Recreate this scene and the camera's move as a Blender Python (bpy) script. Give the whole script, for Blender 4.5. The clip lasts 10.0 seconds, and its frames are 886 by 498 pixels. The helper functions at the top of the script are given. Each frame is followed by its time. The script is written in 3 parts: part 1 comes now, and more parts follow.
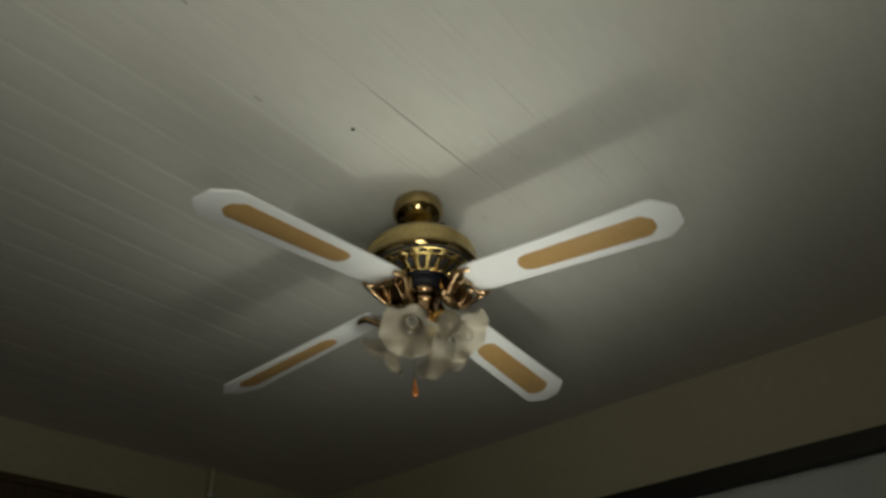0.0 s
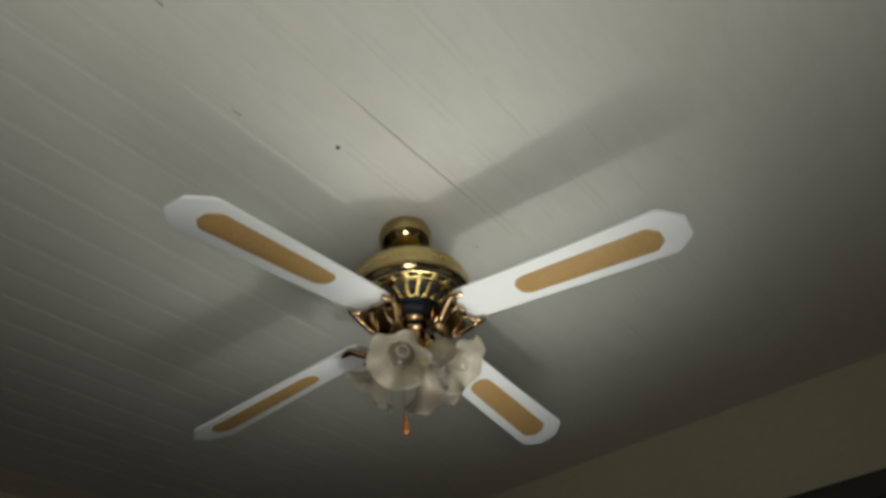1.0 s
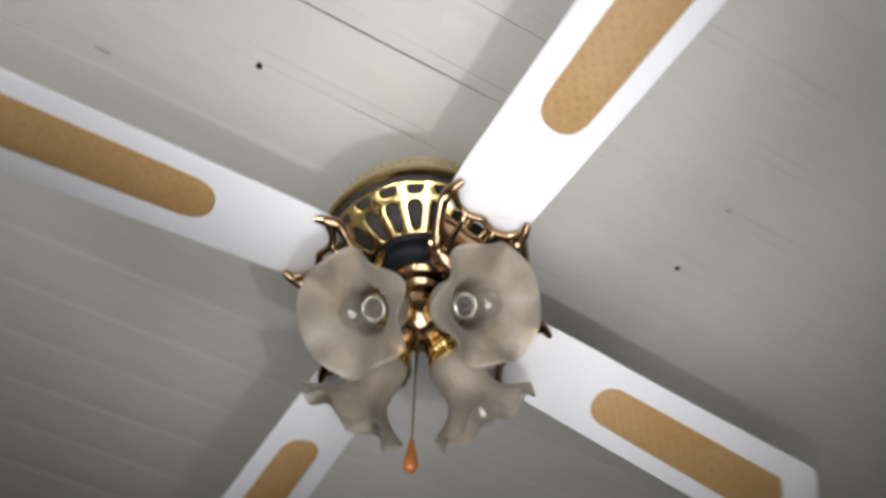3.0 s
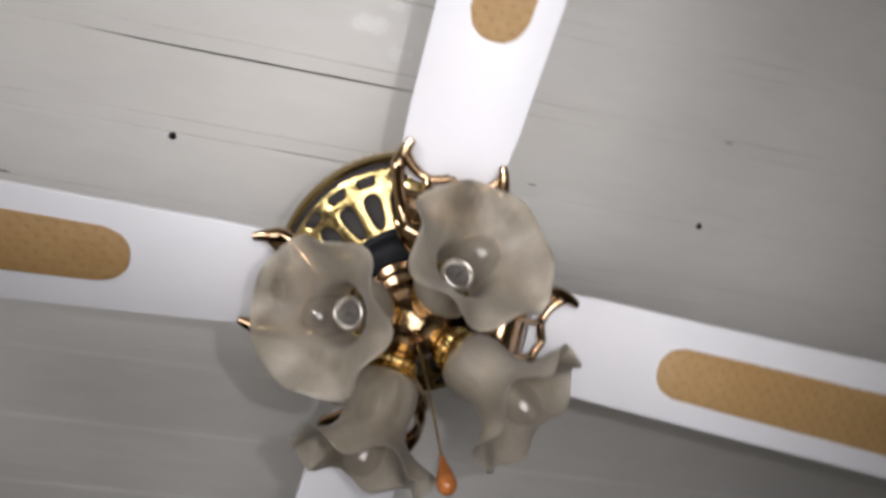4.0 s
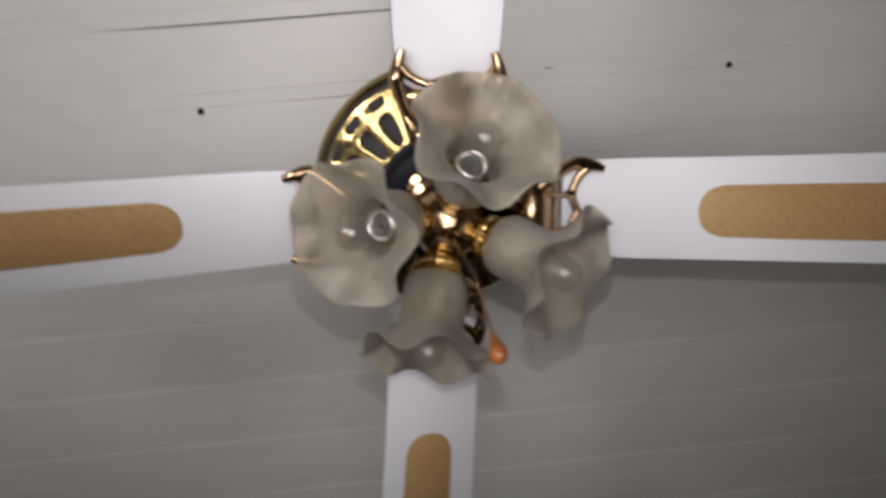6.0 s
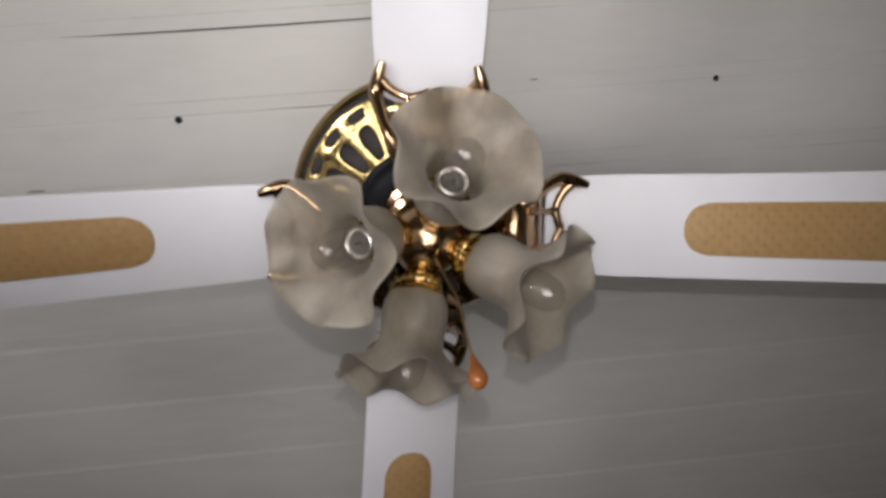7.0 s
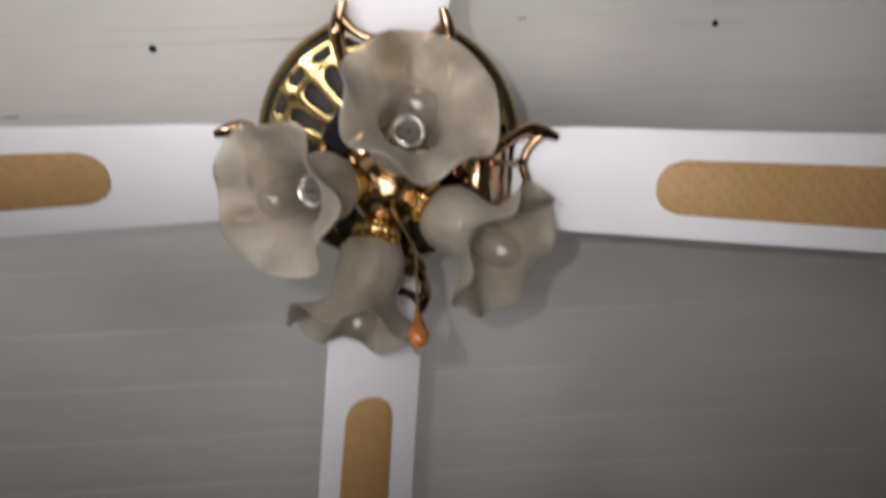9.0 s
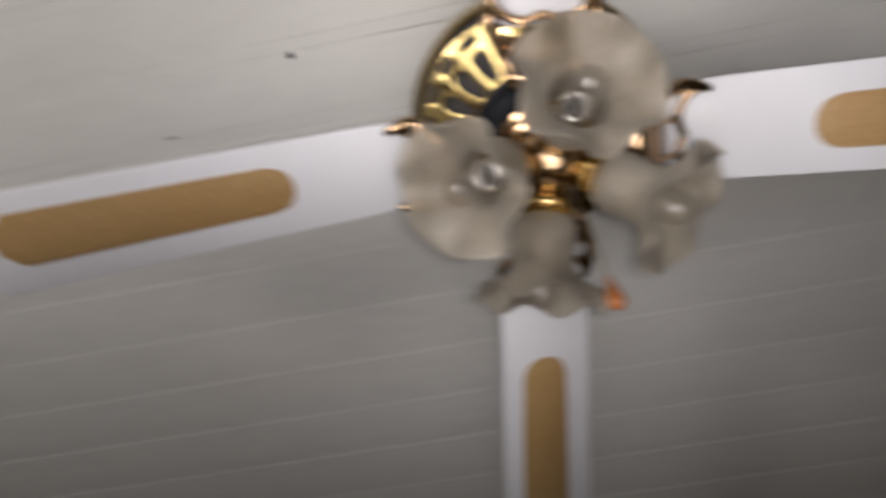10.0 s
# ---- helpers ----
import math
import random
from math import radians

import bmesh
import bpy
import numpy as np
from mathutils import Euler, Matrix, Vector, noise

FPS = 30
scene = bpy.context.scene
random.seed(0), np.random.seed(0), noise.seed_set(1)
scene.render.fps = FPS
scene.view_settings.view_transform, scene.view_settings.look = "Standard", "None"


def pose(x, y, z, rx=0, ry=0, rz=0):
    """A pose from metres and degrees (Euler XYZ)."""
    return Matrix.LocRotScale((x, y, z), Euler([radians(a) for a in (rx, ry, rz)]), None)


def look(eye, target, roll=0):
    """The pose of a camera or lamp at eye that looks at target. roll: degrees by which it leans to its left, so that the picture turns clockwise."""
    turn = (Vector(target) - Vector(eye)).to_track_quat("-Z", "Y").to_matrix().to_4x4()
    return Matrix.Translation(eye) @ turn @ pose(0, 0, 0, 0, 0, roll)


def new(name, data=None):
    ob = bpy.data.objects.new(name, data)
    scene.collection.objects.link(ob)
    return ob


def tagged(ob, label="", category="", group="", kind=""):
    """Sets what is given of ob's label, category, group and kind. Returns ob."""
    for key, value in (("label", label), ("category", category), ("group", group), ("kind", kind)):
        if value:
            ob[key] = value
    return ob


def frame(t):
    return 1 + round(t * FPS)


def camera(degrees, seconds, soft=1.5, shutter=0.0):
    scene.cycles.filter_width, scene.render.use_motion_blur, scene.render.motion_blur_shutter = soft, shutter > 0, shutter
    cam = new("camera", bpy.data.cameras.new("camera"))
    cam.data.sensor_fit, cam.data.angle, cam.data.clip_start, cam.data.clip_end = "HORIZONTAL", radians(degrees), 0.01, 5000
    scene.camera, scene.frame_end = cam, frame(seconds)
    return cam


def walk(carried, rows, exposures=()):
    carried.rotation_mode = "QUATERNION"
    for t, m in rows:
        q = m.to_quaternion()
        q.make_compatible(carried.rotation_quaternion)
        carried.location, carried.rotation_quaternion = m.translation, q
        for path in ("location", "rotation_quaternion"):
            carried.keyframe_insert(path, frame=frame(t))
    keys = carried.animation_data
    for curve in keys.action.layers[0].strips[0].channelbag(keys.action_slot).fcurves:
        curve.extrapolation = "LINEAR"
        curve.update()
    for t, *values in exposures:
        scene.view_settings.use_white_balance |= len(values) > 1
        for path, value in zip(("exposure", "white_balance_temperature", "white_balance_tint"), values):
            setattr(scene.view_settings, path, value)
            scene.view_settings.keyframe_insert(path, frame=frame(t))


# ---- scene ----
cam = camera(63.05, 10.0, soft=3.3, shutter=0.8)
# seconds, place in metres, turn in degrees
PATH = [
    (0.00, -1.2211, -0.9677, 1.5044, 125.00, 3.36, -51.50),
    (0.50, -1.1740, -0.9282, 1.4745, 126.80, 4.33, -52.08),
    (1.00, -1.1280, -0.8474, 1.4968, 130.08, 5.04, -52.64),
    (1.50, -0.9280, -0.7255, 1.5159, 131.73, 3.70, -49.39),
    (2.00, -0.6669, -0.6433, 1.5745, 136.60, 5.54, -43.15),
    (2.20, -0.5799, -0.5648, 1.5830, 138.25, 5.26, -42.66),
    (3.30, -0.1442, -0.4150, 1.6758, 152.89, -0.87, -22.72),
    (3.50, -0.1294, -0.3521, 1.6717, 153.65, -0.09, -19.53),
    (4.00, -0.1022, -0.2642, 1.7348, 162.90, 6.20, -12.57),
    (4.50, -0.0719, -0.2400, 1.7348, 161.00, 5.26, -7.77),
    (5.00, -0.0906, -0.2523, 1.7195, 163.67, 0.55, -3.50),
    (5.50, -0.0911, -0.2503, 1.6895, 162.22, -3.48, 7.03),
    (6.00, -0.0456, -0.2509, 1.6883, 158.62, 4.30, 2.86),
    (6.20, -0.0342, -0.2437, 1.6803, 158.33, 3.42, 1.26),
    (7.30, -0.0367, -0.2629, 1.7227, 158.98, 6.00, 2.19),
    (7.50, -0.0362, -0.2648, 1.7258, 159.01, 6.37, 1.96),
    (8.00, -0.0387, -0.2712, 1.7254, 158.63, 6.04, 2.64),
    (8.50, -0.0234, -0.2777, 1.7379, 158.43, 5.19, 2.12),
    (9.00, 0.0244, -0.2684, 1.7304, 153.12, 2.79, 0.52),
    (9.50, 0.0392, -0.2587, 1.7244, 151.18, 3.02, 2.82),
    (10.00, -0.0625, -0.3174, 1.7052, 149.51, 0.36, 10.05),
]
EXPOSURES = [(0.0, -0.70, 7100, -2), (1.0, -0.36, 6700, 1), (2.2, 0.22, 6380, 5), (3.3, 0.10, 6300, 14), (4.0, -0.06, 6330, 16), (4.6, -0.33, 6350, 16), (5.5, -0.40, 6350, 16), (6.1, -0.21, 6420, 17), (8.5, -0.21, 6440, 17), (9.3, -0.05, 6480, 17), (10.0, -0.10, 6500, 17)]
walk(cam, [(t, pose(*p)) for t, *p in PATH], EXPOSURES)

# ---- light: fixed lamps standing in for the carried phone's torch, in an otherwise dark room ----
world = bpy.data.worlds.new("night")
world.use_nodes = True
world.node_tree.nodes["Background"].inputs[0].default_value = (0.5, 0.55, 0.6, 1)
world.node_tree.nodes["Background"].inputs[1].default_value = 0.02
scene.world = world


def torch_stand_in(name, place, target, watts, radius, spread, blend):
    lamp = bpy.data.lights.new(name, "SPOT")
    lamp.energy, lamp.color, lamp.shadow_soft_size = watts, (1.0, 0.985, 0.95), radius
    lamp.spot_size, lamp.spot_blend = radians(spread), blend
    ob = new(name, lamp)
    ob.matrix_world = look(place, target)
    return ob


# fixed lamps along the torch's way: three on the approach, two under the fan
# approach radii widened well past a torch's, only to soften shadows
torch_stand_in("torch_stand_in", (-1.24, -0.97, 1.49), (-0.98, -0.74, 2.75), 55.0, 0.20, 140, 1.0)
torch_stand_in("torch_stand_in", (-0.95, -0.76, 1.52), (-0.50, -0.40, 2.75), 13.0, 0.16, 140, 1.0)
torch_stand_in("torch_stand_in", (-0.62, -0.60, 1.57), (-0.20, -0.15, 2.75), 5.0, 0.12, 140, 1.0)
torch_stand_in("torch_stand_in", (-0.035, -0.302, 1.732), (0.17, 0.0, 2.75), 7.5, 0.004, 91, 1.0)
# added wide soft lamp, far larger than a torch, to thin out cast shadows
torch_stand_in("torch_stand_in", (-0.040, -0.300, 1.715), (0.17, 0.0, 2.75), 25.0, 0.34, 91, 1.0)

ZC = 2.75          # ceiling height
U = 1.24           # metres per fan unit
FZ = 0.265         # drop of the blade plane below the ceiling, fan units


# ---- materials ----
def material(name, colour, rough=0.5, metal=0.0, grain=0.0, grain_scale=60.0, stain=0.0, stain_scale=3.0, bump=0.0, bump_scale=80.0,
             stain_colour=None, spec=0.5, stretch=(1, 1, 1), rough_vary=0.0):
    """A surface with fine grain, larger stains and relief, in object space at real size."""
    m = bpy.data.materials.new(name)
    m.use_nodes = True
    nt = m.node_tree
    bsdf = nt.nodes["Principled BSDF"]
    bsdf.inputs["Roughness"].default_value = rough
    bsdf.inputs["Metallic"].default_value = metal
    bsdf.inputs["Specular IOR Level"].default_value = spec
    tc = nt.nodes.new("ShaderNodeTexCoord")
    mp = nt.nodes.new("ShaderNodeMapping")
    mp.inputs["Scale"].default_value = stretch
    nt.links.new(tc.outputs["Object"], mp.inputs["Vector"])

    def noise_tex(scale, detail=4.0):
        n = nt.nodes.new("ShaderNodeTexNoise")
        n.inputs["Scale"].default_value = scale
        n.inputs["Detail"].default_value = detail
        nt.links.new(mp.outputs["Vector"], n.inputs["Vector"])
        return n

    def mix(fac, a, b, blend="MIX"):
        x = nt.nodes.new("ShaderNodeMix")
        x.data_type, x.blend_type = "RGBA", blend
        nt.links.new(fac, x.inputs[0])
        for sock, v in ((x.inputs[6], a), (x.inputs[7], b)):
            if isinstance(v, tuple):
                sock.default_value = (*v[:3], 1)
            else:
                nt.links.new(v, sock)
        return x.outputs[2]

    def ramp(src, lo, hi):
        r = nt.nodes.new("ShaderNodeMapRange")
        r.inputs[1].default_value, r.inputs[2].default_value = lo, hi
        nt.links.new(src, r.inputs[0])
        return r.outputs[0]

    col = colour
    if grain:
        col = mix(ramp(noise_tex(grain_scale).outputs[0], 0.3, 0.7), tuple(c * (1 - grain) for c in colour), tuple(min(1, c * (1 + grain)) for c in colour))
    if stain:
        dark = stain_colour or tuple(c * 0.55 for c in colour)
        f = nt.nodes.new("ShaderNodeMath")
        f.operation = "MULTIPLY"
        f.inputs[1].default_value = stain
        nt.links.new(ramp(noise_tex(stain_scale, 6).outputs[0], 0.45, 0.75), f.inputs[0])
        col = mix(f.outputs[0], col, dark)
    if isinstance(col, tuple):
        bsdf.inputs["Base Color"].default_value = (*col, 1)
    else:
        nt.links.new(col, bsdf.inputs["Base Color"])
    if rough_vary:
        r = nt.nodes.new("ShaderNodeMapRange")
        r.inputs[1].default_value, r.inputs[2].default_value = 0.3, 0.7
        r.inputs[3].default_value, r.inputs[4].default_value = max(0.02, rough - rough_vary), rough + rough_vary
        nt.links.new(noise_tex(stain_scale * 6).outputs[0], r.inputs[0])
        nt.links.new(r.outputs[0], bsdf.inputs["Roughness"])
    if bump:
        b = nt.nodes.new("ShaderNodeBump")
        b.inputs["Strength"].default_value = 1.0
        b.inputs["Distance"].default_value = bump
        nt.links.new(noise_tex(bump_scale, 3).outputs[0], b.inputs["Height"])
        nt.links.new(b.outputs[0], bsdf.inputs["Normal"])
    return m


def frosted_glass(name, colour):
    m = bpy.data.materials.new(name)
    m.use_nodes = True
    nt = m.node_tree
    nt.nodes.remove(nt.nodes["Principled BSDF"])
    out = nt.nodes["Material Output"]
    tc = nt.nodes.new("ShaderNodeTexCoord")
    mp = nt.nodes.new("ShaderNodeMapping")
    mp.inputs["Scale"].default_value = (1.0, 1.0, 0.45)
    nt.links.new(tc.outputs["Object"], mp.inputs["Vector"])
    n, fine = nt.nodes.new("ShaderNodeTexNoise"), nt.nodes.new("ShaderNodeTexNoise")
    for tex, scale in ((n, 26), (fine, 170)):
        tex.inputs["Scale"].default_value = scale
        tex.inputs["Detail"].default_value = 5
        nt.links.new(mp.outputs["Vector"], tex.inputs["Vector"])
    both = nt.nodes.new("ShaderNodeMath")
    both.operation = "MULTIPLY_ADD"
    both.inputs[1].default_value, both.inputs[2].default_value = 0.55, 0.0
    nt.links.new(fine.outputs[0], both.inputs[0])
    add = nt.nodes.new("ShaderNodeMath")
    nt.links.new(n.outputs[0], add.inputs[0])
    nt.links.new(both.outputs[0], add.inputs[1])
    spread = nt.nodes.new("ShaderNodeMapRange")
    spread.inputs[1].default_value, spread.inputs[2].default_value = 0.62, 0.95
    nt.links.new(add.outputs[0], spread.inputs[0])
    mixc = nt.nodes.new("ShaderNodeMix")
    mixc.data_type = "RGBA"
    mixc.inputs[6].default_value = (*(c * f for c, f in zip(colour, (0.60, 0.57, 0.51))), 1)
    mixc.inputs[7].default_value = (*colour, 1)
    nt.links.new(spread.outputs[0], mixc.inputs[0])

    def shader(kind, rough=None):
        s = nt.nodes.new(kind)
        nt.links.new(mixc.outputs[2], s.inputs["Color"])
        if rough is not None:
            s.inputs["Roughness"].default_value = rough
        return s.outputs[0]

    def blend(fac, a, b):
        x = nt.nodes.new("ShaderNodeMixShader")
        if isinstance(fac, float):
            x.inputs[0].default_value = fac
        else:
            nt.links.new(fac, x.inputs[0])
        nt.links.new(a, x.inputs[1])
        nt.links.new(b, x.inputs[2])
        return x.outputs[0]

    body = blend(0.45, shader("ShaderNodeBsdfDiffuse"), shader("ShaderNodeBsdfTranslucent"))
    thru = nt.nodes.new("ShaderNodeBsdfRefraction")
    thru.inputs["Roughness"].default_value = 0.32
    thru.inputs["IOR"].default_value = 1.03
    thru.inputs["Color"].default_value = (0.86, 0.84, 0.77, 1)
    body = blend(0.62, body, thru.outputs[0])
    fr = nt.nodes.new("ShaderNodeFresnel")
    fr.inputs[0].default_value = 1.3
    gl = nt.nodes.new("ShaderNodeBsdfGlossy")
    gl.inputs["Roughness"].default_value = 0.55
    soft = blend(fr.outputs[0], body, gl.outputs[0])
    nt.links.new(blend(0.015, soft, gl.outputs[0]), out.inputs[0])
    return m


def clear_glass(name):
    """Thin clear glass, a little grey with dust."""
    m = bpy.data.materials.new(name)
    m.use_nodes = True
    nt = m.node_tree
    nt.nodes.remove(nt.nodes["Principled BSDF"])
    tr, gl, df = (nt.nodes.new(k) for k in ("ShaderNodeBsdfTransparent", "ShaderNodeBsdfGlossy", "ShaderNodeBsdfDiffuse"))
    tr.inputs["Color"].default_value = (0.95, 0.94, 0.92, 1)
    gl.inputs["Roughness"].default_value = 0.09
    df.inputs["Color"].default_value = (0.4, 0.38, 0.35, 1)
    a, b = nt.nodes.new("ShaderNodeMixShader"), nt.nodes.new("ShaderNodeMixShader")
    a.inputs[0].default_value = 0.045
    nt.links.new(tr.outputs[0], a.inputs[1])
    nt.links.new(df.outputs[0], a.inputs[2])
    b.inputs[0].default_value = 0.08
    nt.links.new(a.outputs[0], b.inputs[1])
    nt.links.new(gl.outputs[0], b.inputs[2])
    nt.links.new(b.outputs[0], nt.nodes["Material Output"].inputs[0])
    return m


def cane(name):
    """Pressed cane webbing: a small woven lattice with dark holes."""
    m = material(name, (0.335, 0.210, 0.086), rough=0.55, grain=0.08, grain_scale=90, stain=0.35, stain_scale=9, stain_colour=(0.30, 0.15, 0.04))
    nt = m.node_tree
    bsdf = nt.nodes["Principled BSDF"]
    tc = nt.nodes.new("ShaderNodeTexCoord")
    mp = nt.nodes.new("ShaderNodeMapping")
    mp.inputs["Rotation"].default_value = (0, 0, radians(45))
    nt.links.new(tc.outputs["Object"], mp.inputs["Vector"])
    v = nt.nodes.new("ShaderNodeTexVoronoi")
    v.inputs["Scale"].default_value = 88
    v.inputs["Randomness"].default_value = 0.05
    nt.links.new(mp.outputs["Vector"], v.inputs["Vector"])
    r = nt.nodes.new("ShaderNodeMapRange")
    r.inputs[1].default_value, r.inputs[2].default_value = 0.16, 0.34
    nt.links.new(v.outputs["Distance"], r.inputs[0])
    x = nt.nodes.new("ShaderNodeMix")
    x.data_type, x.blend_type = "RGBA", "MULTIPLY"
    f = nt.nodes.new("ShaderNodeMapRange")
    f.inputs[3].default_value, f.inputs[4].default_value = 0.13, 0.0
    nt.links.new(r.outputs[0], f.inputs[0])
    nt.links.new(f.outputs[0], x.inputs[0])
    nt.links.new(bsdf.inputs["Base Color"].links[0].from_socket, x.inputs[6])
    x.inputs[7].default_value = (0.35, 0.25, 0.15, 1)
    nt.links.new(x.outputs[2], bsdf.inputs["Base Color"])
    b = nt.nodes.new("ShaderNodeBump")
    b.inputs["Distance"].default_value = 0.0004
    nt.links.new(r.outputs[0], b.inputs["Height"])
    nt.links.new(b.outputs[0], bsdf.inputs["Normal"])
    return m


CEILING = material("painted_boards", (0.575, 0.57, 0.545), rough=0.42, grain=0.03, grain_scale=50, stain=0.25, stain_scale=2.2, stain_colour=(0.50, 0.45, 0.36),
                   bump=0.0006, bump_scale=45, stretch=(0.25, 1, 1), rough_vary=0.1)
JOINT = material("dusty_joint", (0.545, 0.535, 0.505), rough=0.7, grain=0.12, grain_scale=60, stain=0.7, stain_scale=7.0, stain_colour=(0.20, 0.18, 0.16), stretch=(0.8, 1, 1))
GAP = material("dark_gap", (0.05, 0.045, 0.04), rough=0.9)
PLASTER = material("cream_plaster", (0.52, 0.48, 0.36), rough=0.85, grain=0.05, grain_scale=30, stain=0.35, stain_scale=1.6, stain_colour=(0.38, 0.33, 0.22), bump=0.0015, bump_scale=25)
FLOOR = material("floor_boards", (0.20, 0.13, 0.08), rough=0.5, grain=0.25, grain_scale=12, stain=0.3, bump=0.0008, stretch=(0.15, 1, 1))
WHITE = material("white_lacquer", (0.64, 0.645, 0.67), rough=0.38, grain=0.015, grain_scale=25, stain=0.10, stain_scale=6, stain_colour=(0.52, 0.50, 0.46), bump=0.00015, bump_scale=120)
CANE = cane("cane_webbing")
BRONZE = material("tarnished_brass", (0.40, 0.30, 0.14), rough=0.12, metal=1.0, grain=0.1, grain_scale=60, stain=0.6, stain_scale=14, stain_colour=(0.20, 0.13, 0.06), rough_vary=0.08)
BRASS = material("polished_brass", (0.72, 0.54, 0.22), rough=0.13, metal=1.0, grain=0.06, grain_scale=40, stain=0.5, stain_scale=18, stain_colour=(0.36, 0.22, 0.08), rough_vary=0.06)
SATIN = material("satin_brass", (0.68, 0.52, 0.22), rough=0.20, metal=1.0, grain=0.12, grain_scale=70, stain=0.5, stain_scale=30, stain_colour=(0.40, 0.26, 0.09), rough_vary=0.1, bump=0.0005, bump_scale=110)
COPPER = material("copper_brass", (0.43, 0.295, 0.175), rough=0.12, metal=1.0, grain=0.08, grain_scale=60, stain=0.5, stain_scale=20, stain_colour=(0.30, 0.15, 0.07), rough_vary=0.05)
TAN = material("satin_tan_brass", (0.50, 0.39, 0.18), rough=0.34, metal=1.0, grain=0.1, grain_scale=70, stain=0.5, stain_scale=16, stain_colour=(0.34, 0.24, 0.10), rough_vary=0.08)
BLACK = material("black_enamel", (0.006, 0.007, 0.010), rough=0.5, grain=0.1, spec=0.12)
INSIDE = material("dark_inside", (0.035, 0.031, 0.029), rough=0.8, grain=0.2)
GLASS = frosted_glass("frosted_glass", (0.66, 0.60, 0.51))
BULB = clear_glass("bulb_glass")
STEM = material("lamp_stem", (0.07, 0.065, 0.06), rough=0.4, grain=0.3, grain_scale=200)
CHROME = material("chrome", (0.85, 0.83, 0.80), rough=0.3, metal=1.0, grain=0.05)
TASSEL = material("varnished_wood", (0.27, 0.088, 0.02), rough=0.22, grain=0.3, grain_scale=90, stretch=(1, 1, 0.2))
CHAIN = material("tarnished_chain", (0.30, 0.22, 0.12), rough=0.35, metal=1.0, grain=0.2)
DARKWOOD = material("black_stained_wood", (0.012, 0.010, 0.008), rough=0.5, grain=0.3, stretch=(1, 0.1, 1), bump=0.0004)
BROWN = material("brown_wood", (0.085, 0.05, 0.025), rough=0.55, grain=0.3, grain_scale=25, stretch=(1, 1, 0.1), bump=0.0005)
CHIP = material("chipped_paint", (0.20, 0.18, 0.16), rough=0.8, grain=0.3, grain_scale=300)
FLAKE = material("lifted_paint", (0.585, 0.58, 0.557), rough=0.34, grain=0.05, grain_scale=200, bump=0.0005, bump_scale=160)
PALE = material("pale_paint", (0.70, 0.75, 0.78), rough=0.5, grain=0.04, stain=0.2)


# ---- mesh helpers ----
def finish(bm, smooth=True, sharp=40):
    bmesh.ops.recalc_face_normals(bm, faces=bm.faces)
    for f in bm.faces:
        f.smooth = smooth
    if smooth:
        for e in bm.edges:
            if len(e.link_faces) == 2 and e.calc_face_angle(0) > radians(sharp):
                e.smooth = False
    return bm


def mesh_of(name, bm, mat, smooth=True, sharp=40):
    finish(bm, smooth, sharp)
    me = bpy.data.meshes.new(name)
    bm.to_mesh(me)
    bm.free()
    me.materials.append(mat)
    return me


def part(name, bm, mat, parent, label="", m=None, smooth=True, sharp=40):
    me = bm if isinstance(bm, bpy.types.Mesh) else mesh_of(name, bm, mat, smooth, sharp)
    ob = new(name, me)
    ob.parent = parent
    if m is not None:
        ob.matrix_local = m
    return tagged(ob, label) if label else ob


def box(bm, lo, hi, bevel=0.0):
    r = bmesh.ops.create_cube(bm, size=1)
    for v in r["verts"]:
        v.co = Vector([lo[i] + (v.co[i] + 0.5) * (hi[i] - lo[i]) for i in range(3)])
    if bevel:
        es = list({e for v in r["verts"] for e in v.link_edges})
        bmesh.ops.bevel(bm, geom=es, offset=bevel, segments=2, affect="EDGES", profile=0.5)
    return bm


def revolve(profile, n=64, wave=0, amp=0.0, bm=None, m=None):
    """A turned form: profile of (radius, height); wave flutes it."""
    bm = bm or bmesh.new()
    m = m or Matrix()
    rings = []
    for r, z in profile:
        if r < 1e-6:
            rings.append([bm.verts.new(m @ Vector((0, 0, z)))])
        else:
            rings.append([bm.verts.new(m @ Vector((r * (1 + amp * math.cos(wave * a)) * math.cos(a), r * (1 + amp * math.cos(wave * a)) * math.sin(a), z)))
                          for a in (2 * math.pi * k / n for k in range(n))])
    for a, b in zip(rings, rings[1:]):
        for k in range(n):
            q = (k + 1) % n
            if len(a) == 1 and len(b) == 1:
                continue
            if len(a) == 1:
                bm.faces.new((a[0], b[k], b[q]))
            elif len(b) == 1:
                bm.faces.new((a[k], a[q], b[0]))
            else:
                bm.faces.new((a[k], a[q], b[q], b[k]))
    return bm


def smooth_path(pts, steps=6):
    """Catmull-Rom through 3D points with radii."""
    out = []
    P = [np.array(p, float) for p in pts]
    P = [2 * P[0] - P[1]] + P + [2 * P[-1] - P[-2]]
    for i in range(1, len(P) - 2):
        for s in range(steps):
            t = s / steps
            out.append(0.5 * (2 * P[i] + (P[i + 1] - P[i - 1]) * t + (2 * P[i - 1] - 5 * P[i] + 4 * P[i + 1] - P[i + 2]) * t * t
                              + (3 * P[i] - P[i - 1] - 3 * P[i + 1] + P[i + 2]) * t ** 3))
    out.append(P[-2])
    return out


